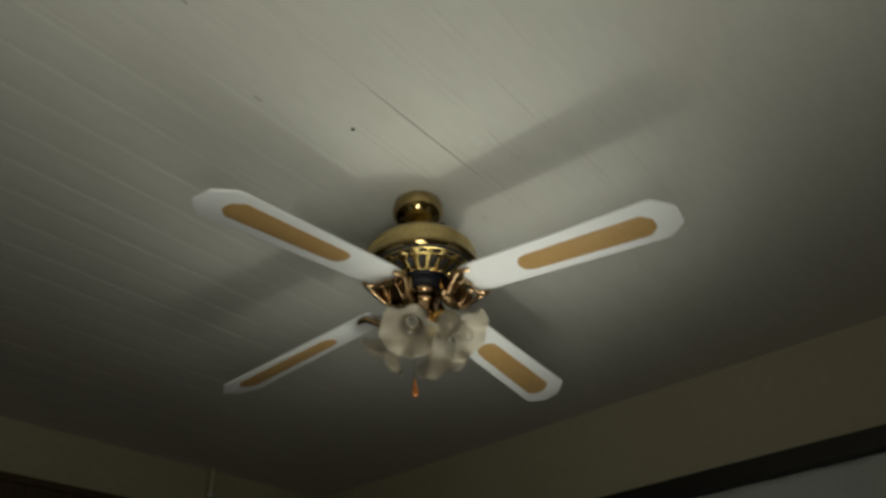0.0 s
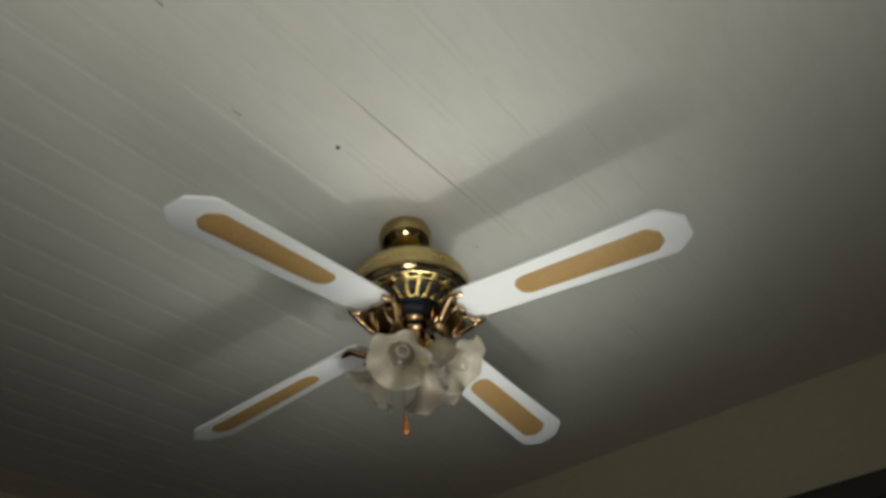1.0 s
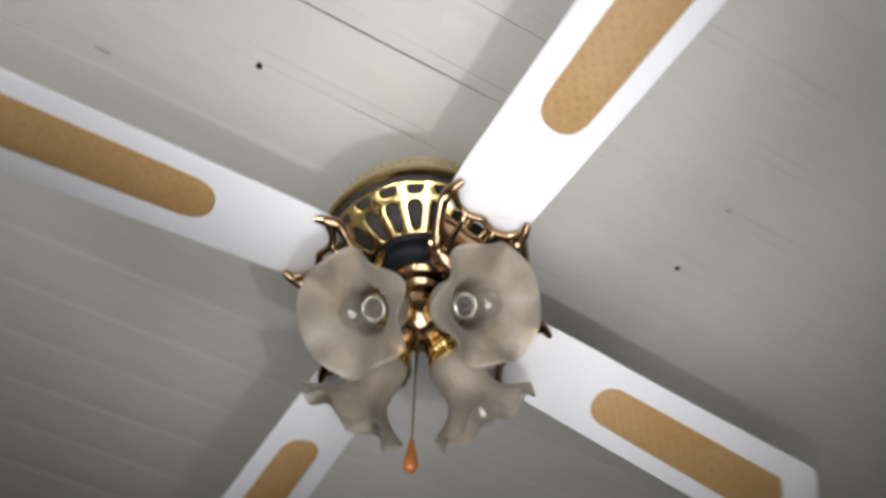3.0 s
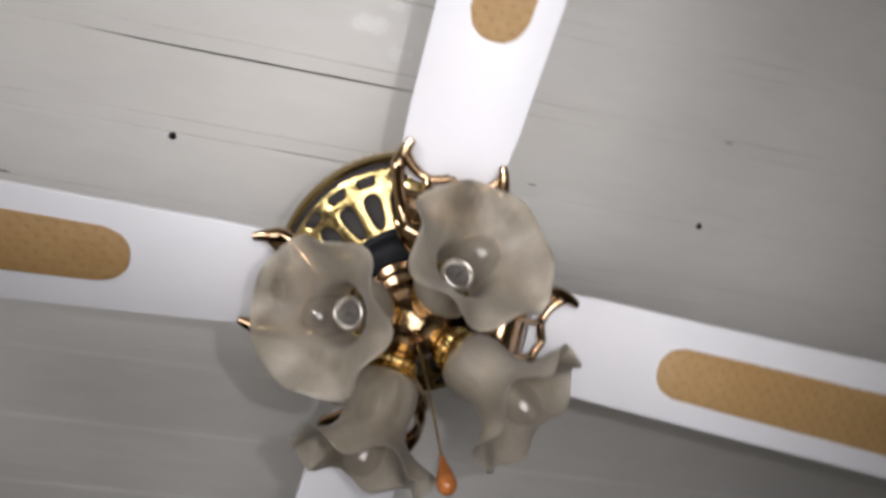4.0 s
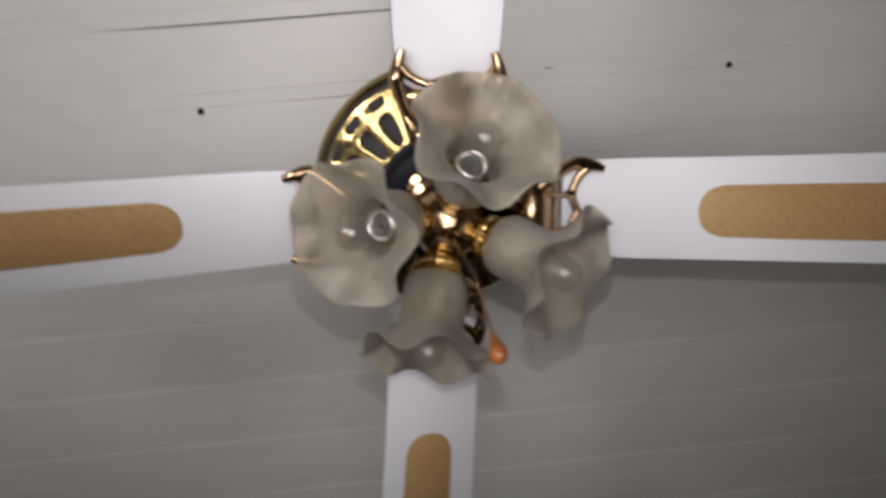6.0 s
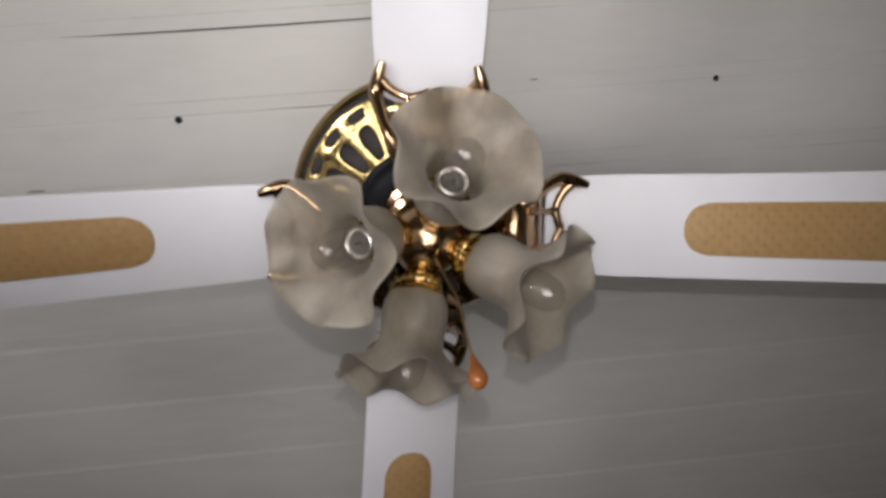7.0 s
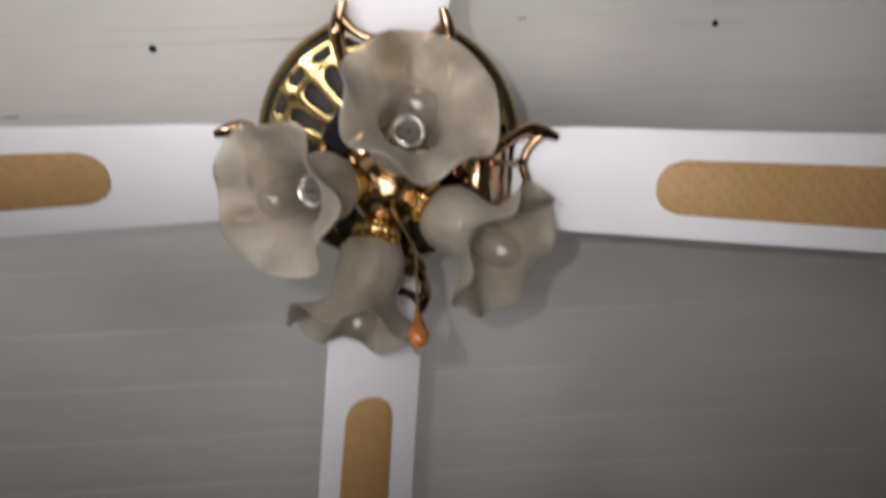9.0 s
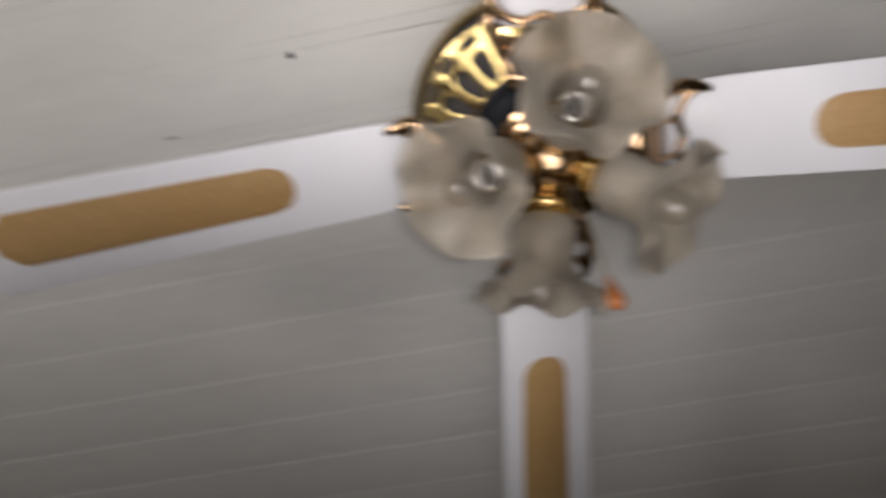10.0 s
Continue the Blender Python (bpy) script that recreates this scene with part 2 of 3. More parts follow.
def tube(bm, pts, n=10, steps=6, flat=1.0):
    """A rod along points (x, y, z, radius) with closed ends."""
    path = smooth_path(pts, steps) if steps else [np.array(p, float) for p in pts]
    rings = []
    ref = Vector((0, 0, 1))
    for i, p in enumerate(path):
        a, b = path[max(i - 1, 0)], path[min(i + 1, len(path) - 1)]
        d = Vector(b[:3] - a[:3]).normalized()
        if abs(d.dot(ref)) > 0.95:
            ref = Vector((1, 0, 0))
        x = d.cross(ref).normalized()
        y = x.cross(d)
        rings.append([bm.verts.new(Vector(p[:3]) + max(float(p[3]), 1e-4) * (x * math.cos(t) + y * math.sin(t) * flat)) for t in (2 * math.pi * k / n for k in range(n))])
    for a, b in zip(rings, rings[1:]):
        for k in range(n):
            bm.faces.new((a[k], a[(k + 1) % n], b[(k + 1) % n], b[k]))
    bm.faces.new(rings[0])
    bm.faces.new(rings[-1])
    return bm


def slab(outline, z0, z1, bevel=0.0, bm=None):
    """A flat plate: outline of (x, y) extruded from z0 to z1, edges rounded."""
    bm = bm or bmesh.new()
    lo = [bm.verts.new((x, y, z0)) for x, y in outline]
    hi = [bm.verts.new((x, y, z1)) for x, y in outline]
    n = len(outline)
    bm.faces.new(lo)
    bm.faces.new(hi)
    for k in range(n):
        bm.faces.new((lo[k], lo[(k + 1) % n], hi[(k + 1) % n], hi[k]))
    if bevel:
        bmesh.ops.recalc_face_normals(bm, faces=bm.faces)
        es = [e for e in bm.edges if abs(e.verts[0].co.z - e.verts[1].co.z) < 1e-6]
        bmesh.ops.bevel(bm, geom=es, offset=bevel, segments=2, affect="EDGES", profile=0.5)
    return bm


def round_corners(pts, radius, steps=5):
    """Rounds every corner of a closed outline."""
    out = []
    n = len(pts)
    for i in range(n):
        p, a, b = Vector(pts[i]), Vector(pts[i - 1]), Vector(pts[(i + 1) % n])
        r = radius[i] if isinstance(radius, (list, tuple)) else radius
        if r <= 0:
            out.append(tuple(p))
            continue
        u, w = (a - p), (b - p)
        ru = min(r, u.length * 0.49, w.length * 0.49)
        s, e = p + u.normalized() * ru, p + w.normalized() * ru
        for k in range(steps + 1):
            t = k / steps
            q = s * (1 - t) ** 2 + p * 2 * t * (1 - t) + e * t * t
            out.append((q.x, q.y))
    return out


# ---- the room ----
X0, X1, Y0, Y1, T = -1.70, 1.70, -2.16, 2.16, 0.14


def wall(name, boxes, label):
    bm = bmesh.new()
    for lo, hi in boxes:
        box(bm, lo, hi)
    ob = new(name, mesh_of(name, bm, PLASTER, smooth=False))
    return tagged(ob, label, "wall", kind="structure")


def make_ceiling():
    """Painted boards along x, each a little hollow towards its joint."""
    pitch, phase, skew = 0.114, -0.196, -0.020
    bm = bmesh.new()
    rnd = random.Random(4)
    k0 = math.floor((Y0 - phase) / pitch) - 2
    k1 = math.ceil((Y1 - phase) / pitch) + 2
    nx = 44
    for k in range(k0, k1):
        y = phase + k * pitch
        north = min(1.0, max(0.0, (y + 0.25) / 0.5))
        step = 0.0003 + 0.0005 * north * north * (3 - 2 * north)
        drop = rnd.uniform(-0.0003, 0.0003)
        ph = rnd.uniform(0, 6)
        near = -4 < k < 4
        rows = []
        for i in range(nx + 1):
            x = X0 + (X1 - X0) * i / nx
            wob = 0.0003 * math.sin(x * 5 + ph) + 0.0002 * math.sin(x * 23 + 3 * ph)
            open_gap = 0.0
            if k == 0:
                open_gap = 0.0024 * max(0.0, 1 - ((x + 0.22) / 0.26) ** 2)
            elif k in (-2, -1, 1, 2):
                open_gap = 0.0009 * max(0.0, math.sin(x * 4.1 + 2.3 * k) * math.sin(x * 9.7 + ph)) * max(0.0, 1 - (x / 1.1) ** 2)
            # from the joint: rounded shoulder, flat face, slight hollow towards the next joint
            cracked = open_gap > 0.0003
            deep = 0.010 if cracked else step + 0.0001
            g0 = open_gap if cracked else -0.0003
            vee = 0.0004 if near else 0.0
            prof = [(g0, deep), (g0, step), (g0 + 0.0011, step * 0.8), (g0 + 0.0065, 0.0), (pitch - 0.0500 + wob, 0.0), (pitch - 0.0250 + wob, step * 0.3), (pitch - 0.0202 + wob, step * 0.5),
                    (pitch - 0.0196 + wob, step * 0.5 + vee), (pitch - 0.0189 + wob, step * 0.55), (pitch - 0.0040, step), (pitch - 0.0004, step), (pitch - 0.0001, deep)]
            rows.append([bm.verts.new((x, min(max(y + a + skew * x, Y0 - 0.02), Y1 + 0.02), ZC + b + drop)) for a, b in prof])
        for a, b in zip(rows, rows[1:]):
            for j in range(len(a) - 1):
                f = bm.faces.new((a[j], b[j], b[j + 1], a[j + 1]))
                f.smooth = False
                if near and j in (1, 6, 7):
                    f.material_index = 2
    box(bm, (X0, Y0, ZC + 0.0113), (X1, Y1, ZC + 0.10))
    bm.normal_update()
    for f in bm.faces:
        if f.calc_center_median().z > ZC + 0.0095:
            f.material_index = 1
        elif f.normal.z > 0:
            f.normal_flip()
    me = bpy.data.meshes.new("ceiling")
    bm.to_mesh(me)
    bm.free()
    me.materials.append(CEILING)
    me.materials.append(GAP)
    me.materials.append(JOINT)
    return tagged(new("ceiling", me), "cream-white painted wooden board ceiling with narrow joints", "ceiling", kind="structure")


def make_room():
    z1 = ZC + 0.10
    wall("wall_north", [((X0 - T, Y1, 0), (X1 + T, Y1 + T, z1))], "dim cream plaster wall above brown boarding")
    wall("wall_south", [((X0 - T, Y0 - T, 0), (X1 + T, Y0, z1))], "plain cream plaster wall")
    wall("wall_west", [((X0 - T, Y0, 0), (X0, Y1, z1))], "plain cream plaster wall")
    # window opening in the east wall
    wy0, wy1, wz0, wz1 = -1.05, 0.95, 0.95, 2.369
    wall("wall_east", [((X1, Y0, 0), (X1 + T, wy0, z1)), ((X1, wy1, 0), (X1 + T, Y1, z1)), ((X1, wy0, 0), (X1 + T, wy1, wz0)), ((X1, wy0, wz1), (X1 + T, wy1, z1))],
         "stained cream plaster wall over a dark window head")
    bm = bmesh.new()
    box(bm, (X0, Y0, -0.1), (X1, Y1, 0.0))
    tagged(new("floor", mesh_of("floor", bm, FLOOR, False)), "brown wooden floor of the room", "floor", kind="structure")
    make_ceiling()
    # window: dark frame, pale blind
    win = tagged(new("window_1"), "window with black-stained wooden frame and pale closed blind", "window", kind="structure")
    win.location = (X1, (wy0 + wy1) / 2, wz0)
    off = Matrix.Translation(-win.location)
    for name, lo, hi in (("window_head", (X1 - 0.012, wy0 - 0.06, wz1 - 0.080), (X1 + 0.10, wy1 + 0.06, wz1 - 0.002)),
                         ("window_jamb", (X1 - 0.010, wy0 - 0.06, wz0 + 0.004), (X1 + 0.10, wy0 + 0.015, wz1 - 0.082)),
                         ("window_jamb", (X1 - 0.010, wy1 - 0.015, wz0 + 0.004), (X1 + 0.10, wy1 + 0.06, wz1 - 0.082)),
                         ("window_sill", (X1 - 0.04, wy0 - 0.06, wz0 - 0.04), (X1 + 0.10, wy1 + 0.06, wz0 + 0.002))):
        part(name, box(bmesh.new(), lo, hi, 0.004), DARKWOOD, win, m=off, smooth=False)
    bm = bmesh.new()
    n = 60
    for i in range(n + 1):
        y = wy0 + 0.016 + (wy1 - wy0 - 0.032) * i / n
        x = X1 + 0.035 + 0.004 * math.sin(i * 0.9) + 0.002 * math.sin(i * 2.3)
        for z in (wz0 + 0.006, wz1 - 0.084):
            bm.verts.new((x, y, z))
            bm.verts.new((x + 0.004, y, z))
    bm.verts.ensure_lookup_table()
    v = bm.verts
    for i in range(n):
        a, b = 4 * i, 4 * i + 4
        for q in ((a, b, b + 2, a + 2), (a + 1, a + 3, b + 3, b + 1), (a, a + 1, b + 1, b), (a + 2, b + 2, b + 3, a + 3)):
            bm.faces.new([v[j] for j in q])
    part("blind", bm, PALE, win, "pale bluish closed fabric blind", off)
    # brown boarding low on the north wall
    bd = tagged(new("wall_boarding"), "dark brown vertical wooden boarding fixed to the wall", "wall boarding", kind="structure")
    bd.location = (-0.3, Y1, 0)
    off = Matrix.Translation(-bd.location)
    w = 0.16
    x = X0 + 0.01
    while x < 0.84:
        part("board", box(bmesh.new(), (x, Y1 - 0.022, 0.002), (min(x + w - 0.004, 0.86), Y1 - 0.001, 2.495), 0.003), BROWN, bd, m=off, smooth=False)
        x += w
    part("top_rail", box(bmesh.new(), (X0 + 0.005, Y1 - 0.03, 2.4955), (0.87, Y1 - 0.001, 2.528), 0.004), BROWN, bd, m=off, smooth=False)
    post = tagged(new("corner_pipe"), "cream painted vertical pipe on the wall beside the boarding", "pipe")
    post.location = (0.937, Y1 - 0.022, 0)
    bm = bmesh.new()
    tube(bm, [(0, 0, 0.001, 0.018), (0, 0, ZC - 0.002, 0.018)], 14, 0)
    part("tube", bm, PLASTER, post)
    for zz in (0.6, 1.7, 2.62):
        bm = revolve([(0.0185, -0.012), (0.021, -0.012), (0.021, 0.012), (0.0185, 0.012)], 20)
        part("clip", bm, CHROME, post, m=Matrix.Translation((0, 0, zz)))


make_room()


# ---- the ceiling fan ----
def P3(u, v, z):
    """Fan units about the axis at blade height, to metres below the ceiling."""
    return (u * U, v * U, (z - FZ) * U)


def prof(pts):
    return [(r * U, (z - FZ) * U) for r, z in pts]


def blade_mesh():
    lead = [(0.104, 0.0385), (0.150, 0.0425), (0.300, 0.0450), (0.503, 0.0480), (0.536, 0.0170)]
    trail = [(0.104, 0.0420), (0.150, 0.0465), (0.300, 0.0495), (0.503, 0.0570), (0.537, 0.0230)]
    pts = lead + [(u, -v) for u, v in reversed(trail)]
    rad = [0.02, 0.02, 0.05, 0.009, 0.006]
    ol = round_corners(pts, rad + rad[::-1])
    bm = slab([(u * U, v * U) for u, v in ol], 0.0, 0.0062, 0.0014)
    return mesh_of("blade", bm, WHITE, True, 30)


def panel_mesh():
    half = [(0.2254, 0.0), (0.2270, 0.010), (0.2335, 0.0185), (0.2460, 0.0232), (0.300, 0.0245), (0.474, 0.0275), (0.491, 0.011)]
    pts = [(u, v) for u, v in half] + [(u, -v) for u, v in reversed(half[1:])]
    ol = round_corners(pts, [0.004] * 5 + [0.004, 0.004] * 2 + [0.004] * 4)
    bm = slab([(u * U, v * U) for u, v in ol], -0.0012, 0.001, 0.0004)
    return mesh_of("cane_panel", bm, CANE, True, 30)


def iron_mesh():
    """Cast blade iron: crown with two horns, ribs that dip to the hub."""
    bm = bmesh.new()
    k = 0.0036

    def line(pts, r, flat=1.0):
        tube(bm, [(u * U, v * U, z * U, q * U) for (u, v, z), q in zip(pts, r)], 12, 8, flat)

    for s in (1, -1):
        line([(0.052, s * 0.010, 0.016), (0.061, s * 0.015, -0.022), (0.082, s * 0.025, -0.038), (0.102, s * 0.0375, -0.021), (0.115, s * 0.0425, -0.0095), (0.128, s * 0.0405, -0.0085), (0.1385, s * 0.0372, -0.008)],
             [0.006, 0.006, 0.0050, 0.0050, 0.0062, 0.0052, 0.0030])
        line([(0.126, s * 0.0395, -0.008), (0.1185, s * 0.0325, -0.0085), (0.1135, s * 0.024, -0.0085), (0.1115, s * 0.015, -0.0085), (0.1135, s * 0.007, -0.0085), (0.1165, 0, -0.0085)], [0.0046, 0.0040, k, k, k, k])
        line([(0.1120, s * 0.017, -0.0085), (0.104, s * 0.0150, -0.015), (0.095, s * 0.0155, -0.026), (0.082, s * 0.017, -0.038)], [k, 0.0028, 0.0028, 0.004])
    line([(0.050, 0, 0.020), (0.056, 0, 0.000), (0.062, 0, -0.018), (0.074, 0, -0.034)], [0.012, 0.012, 0.011, 0.006], 0.45)
    # solid shell that dips from the crown towards the hub
    rows = []
    for i in range(13):
        t = i / 12
        u = 0.052 + 0.047 * t
        w = 0.017 + 0.0225 * t ** 0.8
        low = -0.004 - 0.050 * math.sin(math.pi * (0.16 + 0.70 * t)) + 0.012 * t
        rows.append([(u, w * q, low + 0.008 * q * q) for q in (k / 6 for k in range(-6, 7))])
    for up in (0.0, 0.0026):
        grid = [[bm.verts.new((u * U, v * U, z * U + up)) for u, v, z in row] for row in rows]
        for a, b in zip(grid, grid[1:]):
            for j in range(12):
                bm.faces.new((a[j], a[j + 1], b[j + 1], b[j]))
        if up:
            rim = [[r[0] for r in g] + list(g[-1][1:]) + [r[-1] for r in reversed(g[:-1])] + list(reversed(g[0][1:-1])) for g in (below, grid)]
            for k in range(len(rim[0])):
                q = (k + 1) % len(rim[0])
                bm.faces.new((rim[0][k], rim[0][q], rim[1][q], rim[1][k]))
        below = grid
    return mesh_of("blade_iron", bm, COPPER, True, 60)


def vent_mesh():
    """Pressed vent plate under the motor: long rounded slots inside, short ones outside."""
    bm = bmesh.new()
    n, M = 22, 24
    thick = 0.0022

    def at(r, a, up=0.0):
        x, y, z = P3(r * math.cos(a), r * math.sin(a), 0.050 + (r - 0.060) * 0.40)
        return bm.verts.new((x, y, z + up))

    step = 2 * math.pi / n
    for k in range(n):
        for ra, rb, hr, hw, power, shift in ((0.0585, 0.0955, 0.0150, 0.0080, 3.0, 0.0), (0.0955, 0.1095, 0.0042, 0.0098, 6.0, 0.06)):
            mid, ac = (ra + rb) / 2, (k + 0.5) * step
            outer, lip, inner, top = [], [], [], []
            for j in range(M):
                t = 2 * math.pi * j / M
                c, sn = math.cos(t), math.sin(t)
                f = 1 / max(abs(c), abs(sn))
                outer.append(at(mid + (rb - ra) / 2 * c * f, ac + step / 2 * sn * f))
                g = (abs(c) ** power + abs(sn) ** power) ** (-1 / power)
                rr = mid + hr * c * g
                aa = ac + shift * step + (hw / mid) * sn * g * (0.85 + 0.15 * c)
                lip.append(at(rr + 0.0016 * c, aa + 0.0016 / mid * sn, -0.0009))
                inner.append(at(rr, aa))
                top.append(at(rr, aa, thick))
            for j in range(M):
                q = (j + 1) % M
                bm.faces.new((outer[j], outer[q], lip[q], lip[j]))
                bm.faces.new((lip[j], lip[q], inner[q], inner[j]))
                bm.faces.new((inner[j], inner[q], top[q], top[j]))
    bmesh.ops.remove_doubles(bm, verts=bm.verts, dist=1e-5)
    return mesh_of("vent_plate", bm, SATIN, True, 60)


def shade_mesh():
    """Tulip shade: round neck, waist, and a six-fold ruffled rim; double-walled."""
    pro = [(0.0185, 0.000), (0.0225, 0.002), (0.0255, 0.008), (0.0265, 0.016), (0.0258, 0.026), (0.0250, 0.036), (0.0265, 0.045),
           (0.0310, 0.052), (0.0385, 0.059), (0.0465, 0.0655), (0.0530, 0.071), (0.0548, 0.0725)]
    n, waves = 120, 6
    bm = bmesh.new()

    def ring(r, d, off):
        t = max(0.0, (d - 0.036) / 0.0365)
        ra, da = 0.0036 * t ** 3.4, 0.0060 * t ** 3.6
        out = []
        for k in range(n):
            a = 2 * math.pi * k / n
            w = math.cos(waves * a) + 0.10 * math.sin(3 * a + 0.7) * t
            rr = r + ra * w - off
            out.append(bm.verts.new(Vector((rr * math.cos(a), rr * math.sin(a), d - da * w)) * U))
        return out

    rings = [ring(r, d, 0.0) for r, d in pro] + [ring(r, d, 0.0022) for r, d in reversed(pro)]
    for a, b in zip(rings, rings[1:] + rings[:1]):
        for k in range(n):
            bm.faces.new((a[k], a[(k + 1) % n], b[(k + 1) % n], b[k]))
    return mesh_of("shade", bm, GLASS, True, 70)


def make_fan():
    fan = tagged(new("ceiling_fan"), "brass ceiling fan with white cane-panelled blades and frosted tulip shades", "ceiling fan")
    fan.location = (0, 0, ZC)
    # canopy, rod, motor
    part("canopy", revolve(prof([(0, 0.2645), (0.047, 0.2645), (0.052, 0.2590), (0.0550, 0.2480), (0.0555, 0.2400), (0.0545, 0.2310), (0.0500, 0.2210), (0.0415, 0.2130), (0.0300, 0.2075), (0.0190, 0.2045), (0.0150, 0.2010), (0, 0.2010)])),
         BRONZE, fan, "bell-shaped tarnished brass canopy")
    part("downrod", revolve(prof([(0, 0.217), (0.011, 0.217), (0.011, 0.170), (0.016, 0.166), (0.018, 0.158), (0, 0.158)]), 32), BRASS, fan)
    housing = part("motor_housing", revolve(prof([(0.1188, 0.0900), (0.1200, 0.0860), (0.1196, 0.0810), (0.1165, 0.0770), (0.1140, 0.0745), (0.1130, 0.0800)]), 96), BRONZE, fan, "dark brass rim of the round motor housing")
    part("motor_cover", revolve(prof([(0, 0.160), (0.030, 0.160), (0.060, 0.155), (0.088, 0.1455), (0.104, 0.1355), (0.1125, 0.1255), (0.1150, 0.1215), (0.1155, 0.1190), (0.1180, 0.0950), (0.1188, 0.0900)]), 96),
         TAN, housing, "domed satin brass cover with an embossed band")
    bead = revolve([(0.0013, -0.0052), (0.0020, -0.003), (0.0020, 0.003), (0.0013, 0.0052)], 8)
    bead_me = mesh_of("embossed_bead", bead, BRASS)
    for k in range(72):
        a = 2 * math.pi * k / 72
        part("embossed_bead", bead_me, BRASS, housing, m=Matrix.Translation((0.1166 * U * math.cos(a), 0.1166 * U * math.sin(a), (0.107 - FZ) * U)))
    part("vent_plate", vent_mesh(), BRASS, housing, "brass vent plate with long slots")
    part("motor_core", revolve(prof([(0, 0.064), (0.060, 0.064), (0.1135, 0.0785), (0.1135, 0.088), (0, 0.088)]), 48), INSIDE, housing, "dark motor behind the slots")
    part("flywheel", revolve(prof([(0, 0.056), (0.059, 0.056), (0.0605, 0.052), (0.0605, 0.047), (0.056, 0.044), (0.0555, 0.035), (0.052, 0.030), (0.044, 0.027), (0, 0.027)])), BLACK, fan, "black flywheel")
    part("switch_housing", revolve(prof([(0, 0.030), (0.036, 0.030), (0.039, 0.026), (0.0385, 0.021), (0.034, 0.018), (0.0335, 0.010), (0.036, 0.006), (0.0355, 0.000), (0.031, -0.003),
                                         (0.030, -0.010), (0.031, -0.020), (0.029, -0.030), (0.022, -0.040), (0.012, -0.0455), (0.006, -0.047), (0.0055, -0.051), (0.003, -0.0535), (0, -0.0535)]), 64),
         COPPER, fan, "stepped copper-brass switch housing")
    # blades
    bl, pn, ir = blade_mesh(), panel_mesh(), iron_mesh()
    for ang, aside, slope, twist, rise in BLADES:
        turn = Matrix.Rotation(radians(ang), 4, "Z")
        # plane of the blade: falls outward and is pitched
        su, sv = -0.1155 + slope, -0.179 + twist
        h0 = 0.0264 + rise
        ex = Vector((1, 0, su)).normalized()
        ey = Vector((0, 1, sv))
        ey = (ey - ex * ey.dot(ex)).normalized()
        ez = ex.cross(ey)
        m = Matrix((ex, ey, ez)).transposed().to_4x4()
        m.translation = Vector((0, aside * U, (h0 + twist * aside - FZ) * U))
        b = part("blade", bl, WHITE, fan, "white lacquered blade with cane panel", turn @ m)
        part("cane_panel", pn, CANE, b, "tan woven cane panel")
        part("blade_iron", ir, COPPER, fan, "scrolled copper-brass blade iron", turn @ m)
    # light kit
    sm = shade_mesh()
    hold = mesh_of("shade_holder", revolve([(r * U, d * U) for r, d in ((0, -0.020), (0.010, -0.020), (0.0165, -0.016), (0.0185, -0.010), (0.0175, -0.007), (0.0200, -0.004), (0.0212, 0.002), (0.0205, 0.006),
                                                                         (0.0190, 0.006), (0.0185, -0.002), (0, -0.004))], 72, 18, 0.035), BRASS, True, 50)
    def turned(pts):
        return [(r * U, d * U) for r, d in pts]

    bulb = mesh_of("bulb", revolve(turned(((0.0138, 0.012), (0.0138, 0.026), (0.0140, 0.034), (0.0142, 0.046), (0.0144, 0.056), (0.0140, 0.064), (0.0124, 0.0705), (0.0088, 0.0760), (0.0046, 0.0785), (0, 0.0791))), 40), BULB, True, 60)
    stem = mesh_of("stem", revolve(turned(((0, -0.003), (0.0115, -0.003), (0.0112, 0.012), (0.0112, 0.0275), (0.0090, 0.0275), (0.0040, 0.0265), (0.0014, 0.0275), (0.0010, 0.036), (0, 0.0365))), 28), STEM, True, 50)
    ringm = mesh_of("collar", revolve(turned(((0.0092, 0.0280), (0.0100, 0.0306), (0.0114, 0.0318), (0.0128, 0.0310), (0.0132, 0.0285), (0.0130, 0.024), (0.0115, 0.023))), 40), CHROME, True, 60)
    for k in range(4):
        a = radians(SHADE_TURN + 90 * k)
        e, z = Vector((math.cos(a), math.sin(a), 0)), Vector((0, 0, 1))
        al = radians(SHADE_TILTS[k])
        ax = e * math.sin(al) - z * math.cos(al)
        side = e * math.cos(al) + z * math.sin(al)
        tan = ax.cross(side)
        m = Matrix((side, -tan, ax)).transposed().to_4x4()
        if m.determinant() < 0:
            m = Matrix((side, tan, ax)).transposed().to_4x4()
        at = (e * (SHADE_REACH + SHADE_BENDS[k][0]) + z * (SHADE_LOW + SHADE_BENDS[k][1] - FZ)) * U
        m.translation = at
        arm = bmesh.new()
        p0 = Vector((e.x * 0.018, e.y * 0.018, -0.020 - FZ)) * U
        p2 = at - ax * 0.016 * U
        p1 = (p0 + p2) / 2 - z * 0.002
        tube(arm, [(*p0, 0.0105 * U), (*p1, 0.0085 * U), (*p2, 0.0105 * U)], 16, 6)
        part("lamp_arm", arm, COPPER, fan)
        part("shade_holder", hold, BRASS, fan, "fluted brass shade holder", m)
        part("shade", sm, GLASS, fan, "ruffled frosted glass tulip shade", m @ Matrix.Rotation(radians(SHADE_SPINS[k]), 4, "Z"))
        b = part("bulb", bulb, BULB, fan, "unlit clear glass bulb", m)
        part("stem", stem, STEM, b, "dark lamp stem")
        part("collar", ringm, CHROME, b, "bright metal collar")
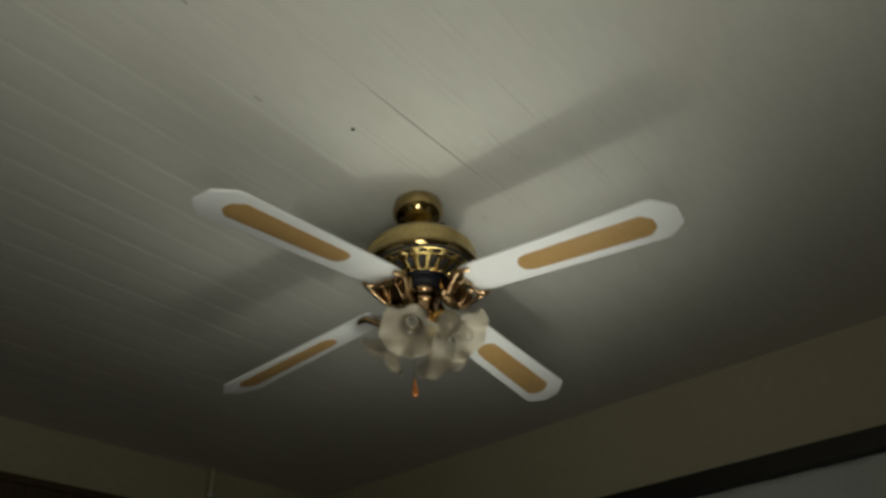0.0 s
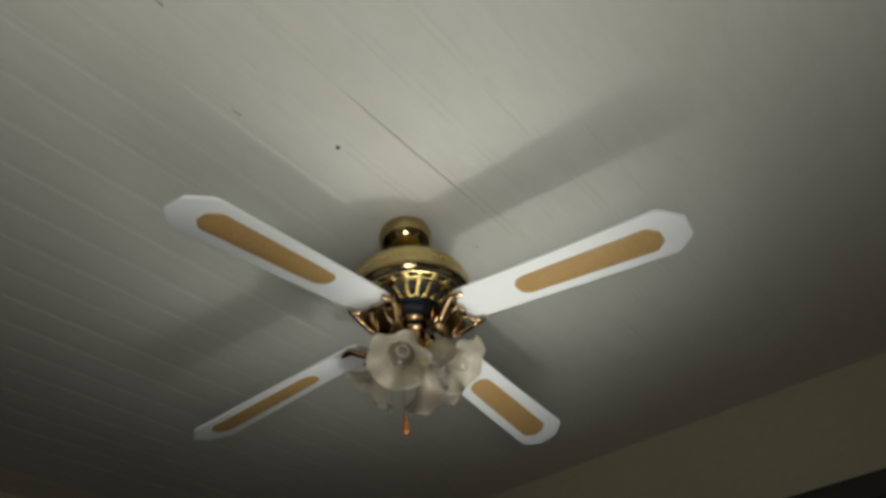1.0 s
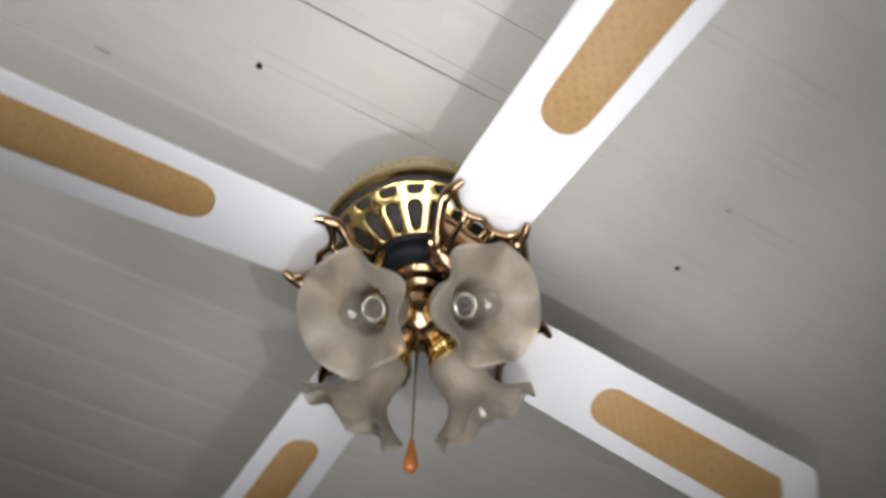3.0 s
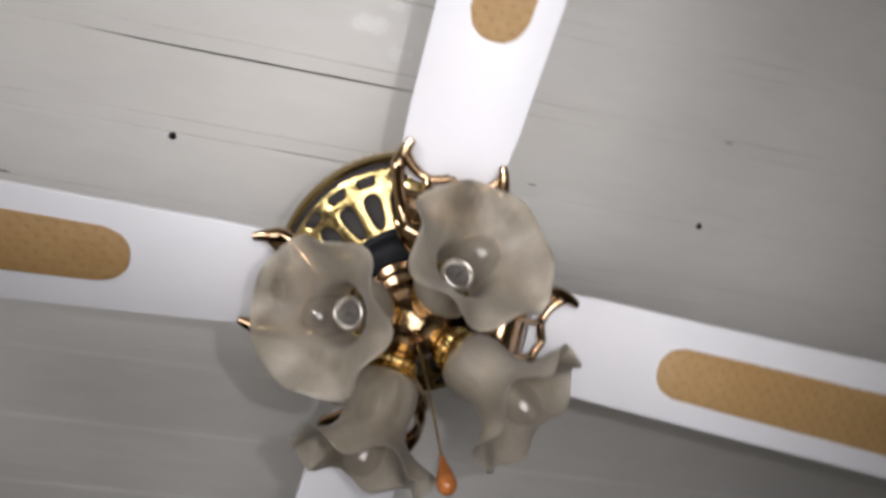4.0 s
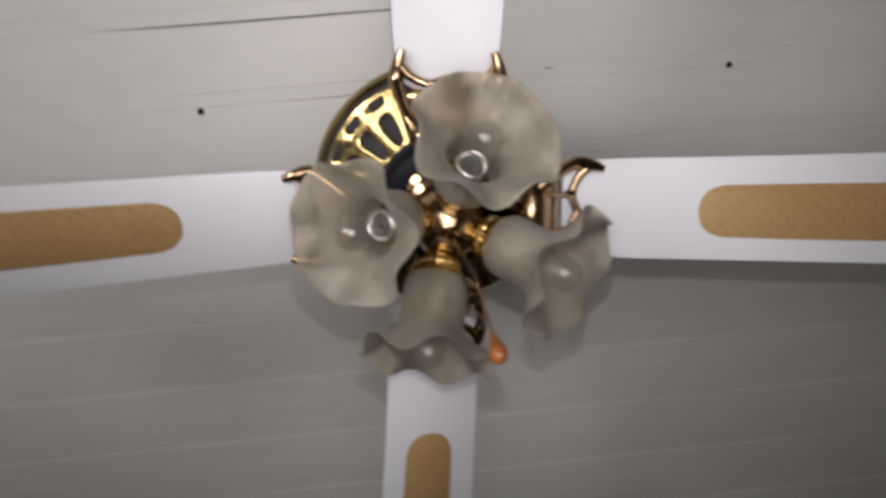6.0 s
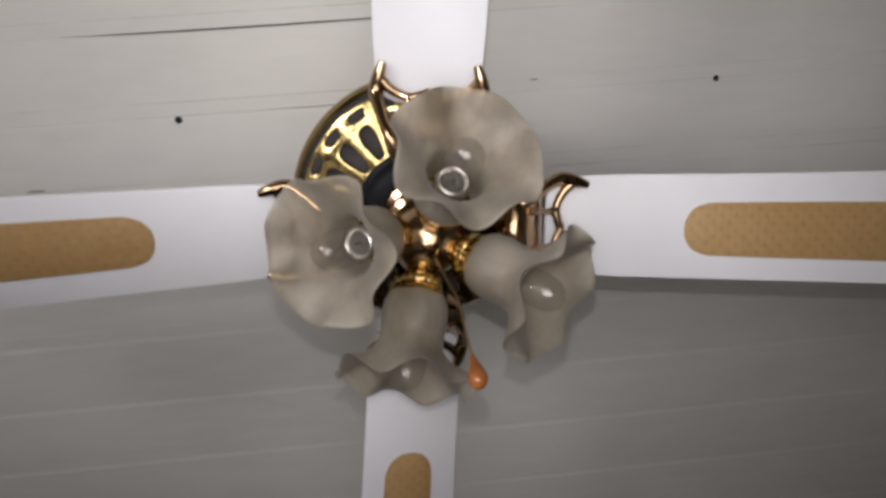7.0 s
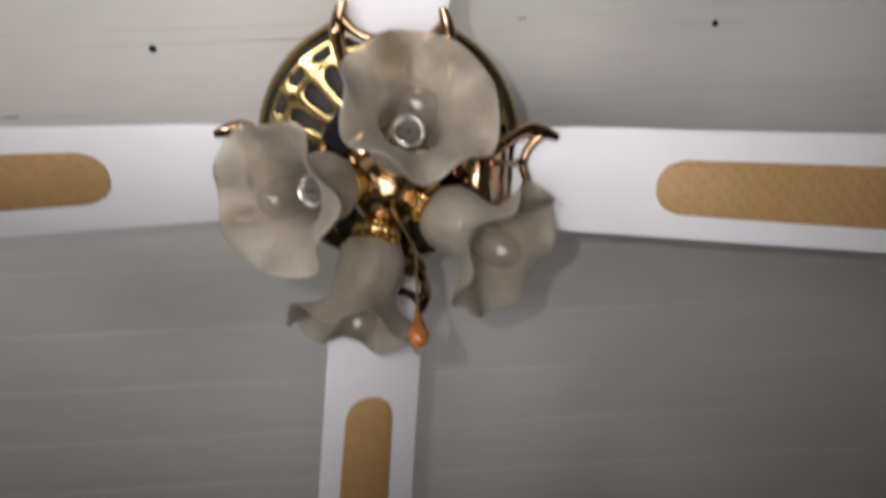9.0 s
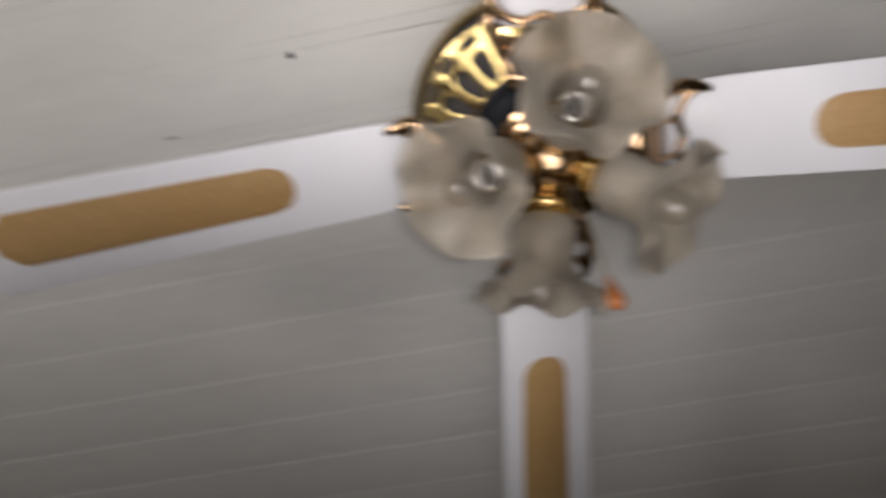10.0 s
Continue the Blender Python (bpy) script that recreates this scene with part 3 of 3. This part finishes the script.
    # pull chain
    cx, cy = CHAIN_AT
    zt, zb = -0.046, -0.1375
    bm = bmesh.new()
    d = math.hypot(cx, cy)
    ux, uy = cx / d, cy / d
    tube(bm, [P3(ux * 0.007, uy * 0.007, -0.046) + (0.0020,), P3(cx * 0.5, cy * 0.5, -0.0445) + (0.0018,), P3(cx * 0.93, cy * 0.93, -0.045) + (0.0016,), P3(cx, cy, -0.049) + (0.0012,), P3(cx, cy, -0.056) + (0.0009,), P3(cx, cy, zb) + (0.0009,)], 8, 6)
    z = zt - 0.004
    while z > zb:
        revolve([(0, -0.0012), (0.0011, -0.0007), (0.0014, 0), (0.0011, 0.0007), (0, 0.0012)], 8, bm=bm, m=Matrix.Translation(P3(cx, cy, z)))
        z -= 0.0026
    chain_me = mesh_of("pull_chain", bm, CHAIN)
    chain = part("pull_chain", chain_me, CHAIN, fan, "thin tarnished bead chain")
    drop = revolve([(r * U, z * U) for r, z in ((0, 0.0), (0.0016, 0.0), (0.0021, -0.003), (0.0034, -0.011), (0.0054, -0.021), (0.0066, -0.0285), (0.0064, -0.032), (0.0050, -0.0355), (0.0028, -0.0372), (0, -0.0378))], 28)
    part("tassel", drop, TASSEL, chain, "orange varnished wooden drop", Matrix.Translation(P3(cx, cy, zb + 0.001)))
    return fan


# angle, sideways set, extra fall outward, extra pitch and rise of each blade
BLADES = [(181.25, 0.0020, -0.0116, 0.0702, 0.0023), (273.30, 0.0024, 0.0096, 0.0298, 0.0018), (3.08, 0.0015, 0.0376, -0.0552, -0.0089), (96.14, 0.0027, -0.0020, -0.0947, -0.0015)]
SHADE_TURN, SHADE_REACH, SHADE_LOW = 16.67, 0.0411, -0.0417
SHADE_TILTS = (46, 46, 36, 47)
SHADE_SPINS = (34, 0, 22, 12)
SHADE_BENDS = ((0.0, 0.0), (0.0, 0.0), (-0.002, 0.003), (-0.001, 0.0))     # each lamp arm bent outward and up
CHAIN_AT = (0.0206, 0.0448)
make_fan()


# ---- small marks on the ceiling ----
def nail(x, y, r):
    bm = revolve([(0, 0.0), (r * 0.7, 0.0), (r, 0.0008), (r, 0.0022), (0, 0.0022)], 12)
    for v in bm.verts:
        v.co.x *= 1 + 0.25 * math.sin(v.co.y * 900)
    ob = new("nail_head", mesh_of("nail_head", bm, BLACK))
    ob.location = (x, y, ZC - 0.0016)
    return tagged(ob, "small dark nail head in the ceiling boards", "nail", "nails in the ceiling")


nail(-0.324, -0.070, 0.0052)
nail(0.452, -0.090, 0.0045)


def scuff(x, y, length, width, mat, name, label, category, thick=0.0008):
    """A small chipped or rubbed mark, longer along the boards."""
    rnd = random.Random(int(abs(x) * 1000))
    ol = [(length / 2 * math.cos(t) * rnd.uniform(0.75, 1.1), width / 2 * math.sin(t) * rnd.uniform(0.6, 1.2)) for t in (2 * math.pi * k / 18 for k in range(18))]
    ob = new(name, mesh_of(name, slab(ol, -thick, 0.0012), mat, False))
    ob.location = (x, y, ZC)
    ob.rotation_euler = (0, 0, -0.02)
    return tagged(ob, label, category, "marks on the ceiling")


for x, y, n in ((-0.538, 0.021, 0.030), (0.181, -0.1015, 0.014), (0.456, -0.220, 0.016), (-0.801, -0.072, 0.022)):
    scuff(x, y, n, 0.0028, CHIP, "paint_chip", "small dark chip in the white ceiling paint", "paint chip")
for x, y, n, w in ((-0.090, -0.270, 0.050, 0.030), (-0.045, -0.240, 0.040, 0.022), (-0.060, -0.300, 0.026, 0.014)):
    scuff(x, y, n, w, FLAKE, "paint_flake", "slightly glossy lighter flake of ceiling paint", "paint flake", 0.0002)
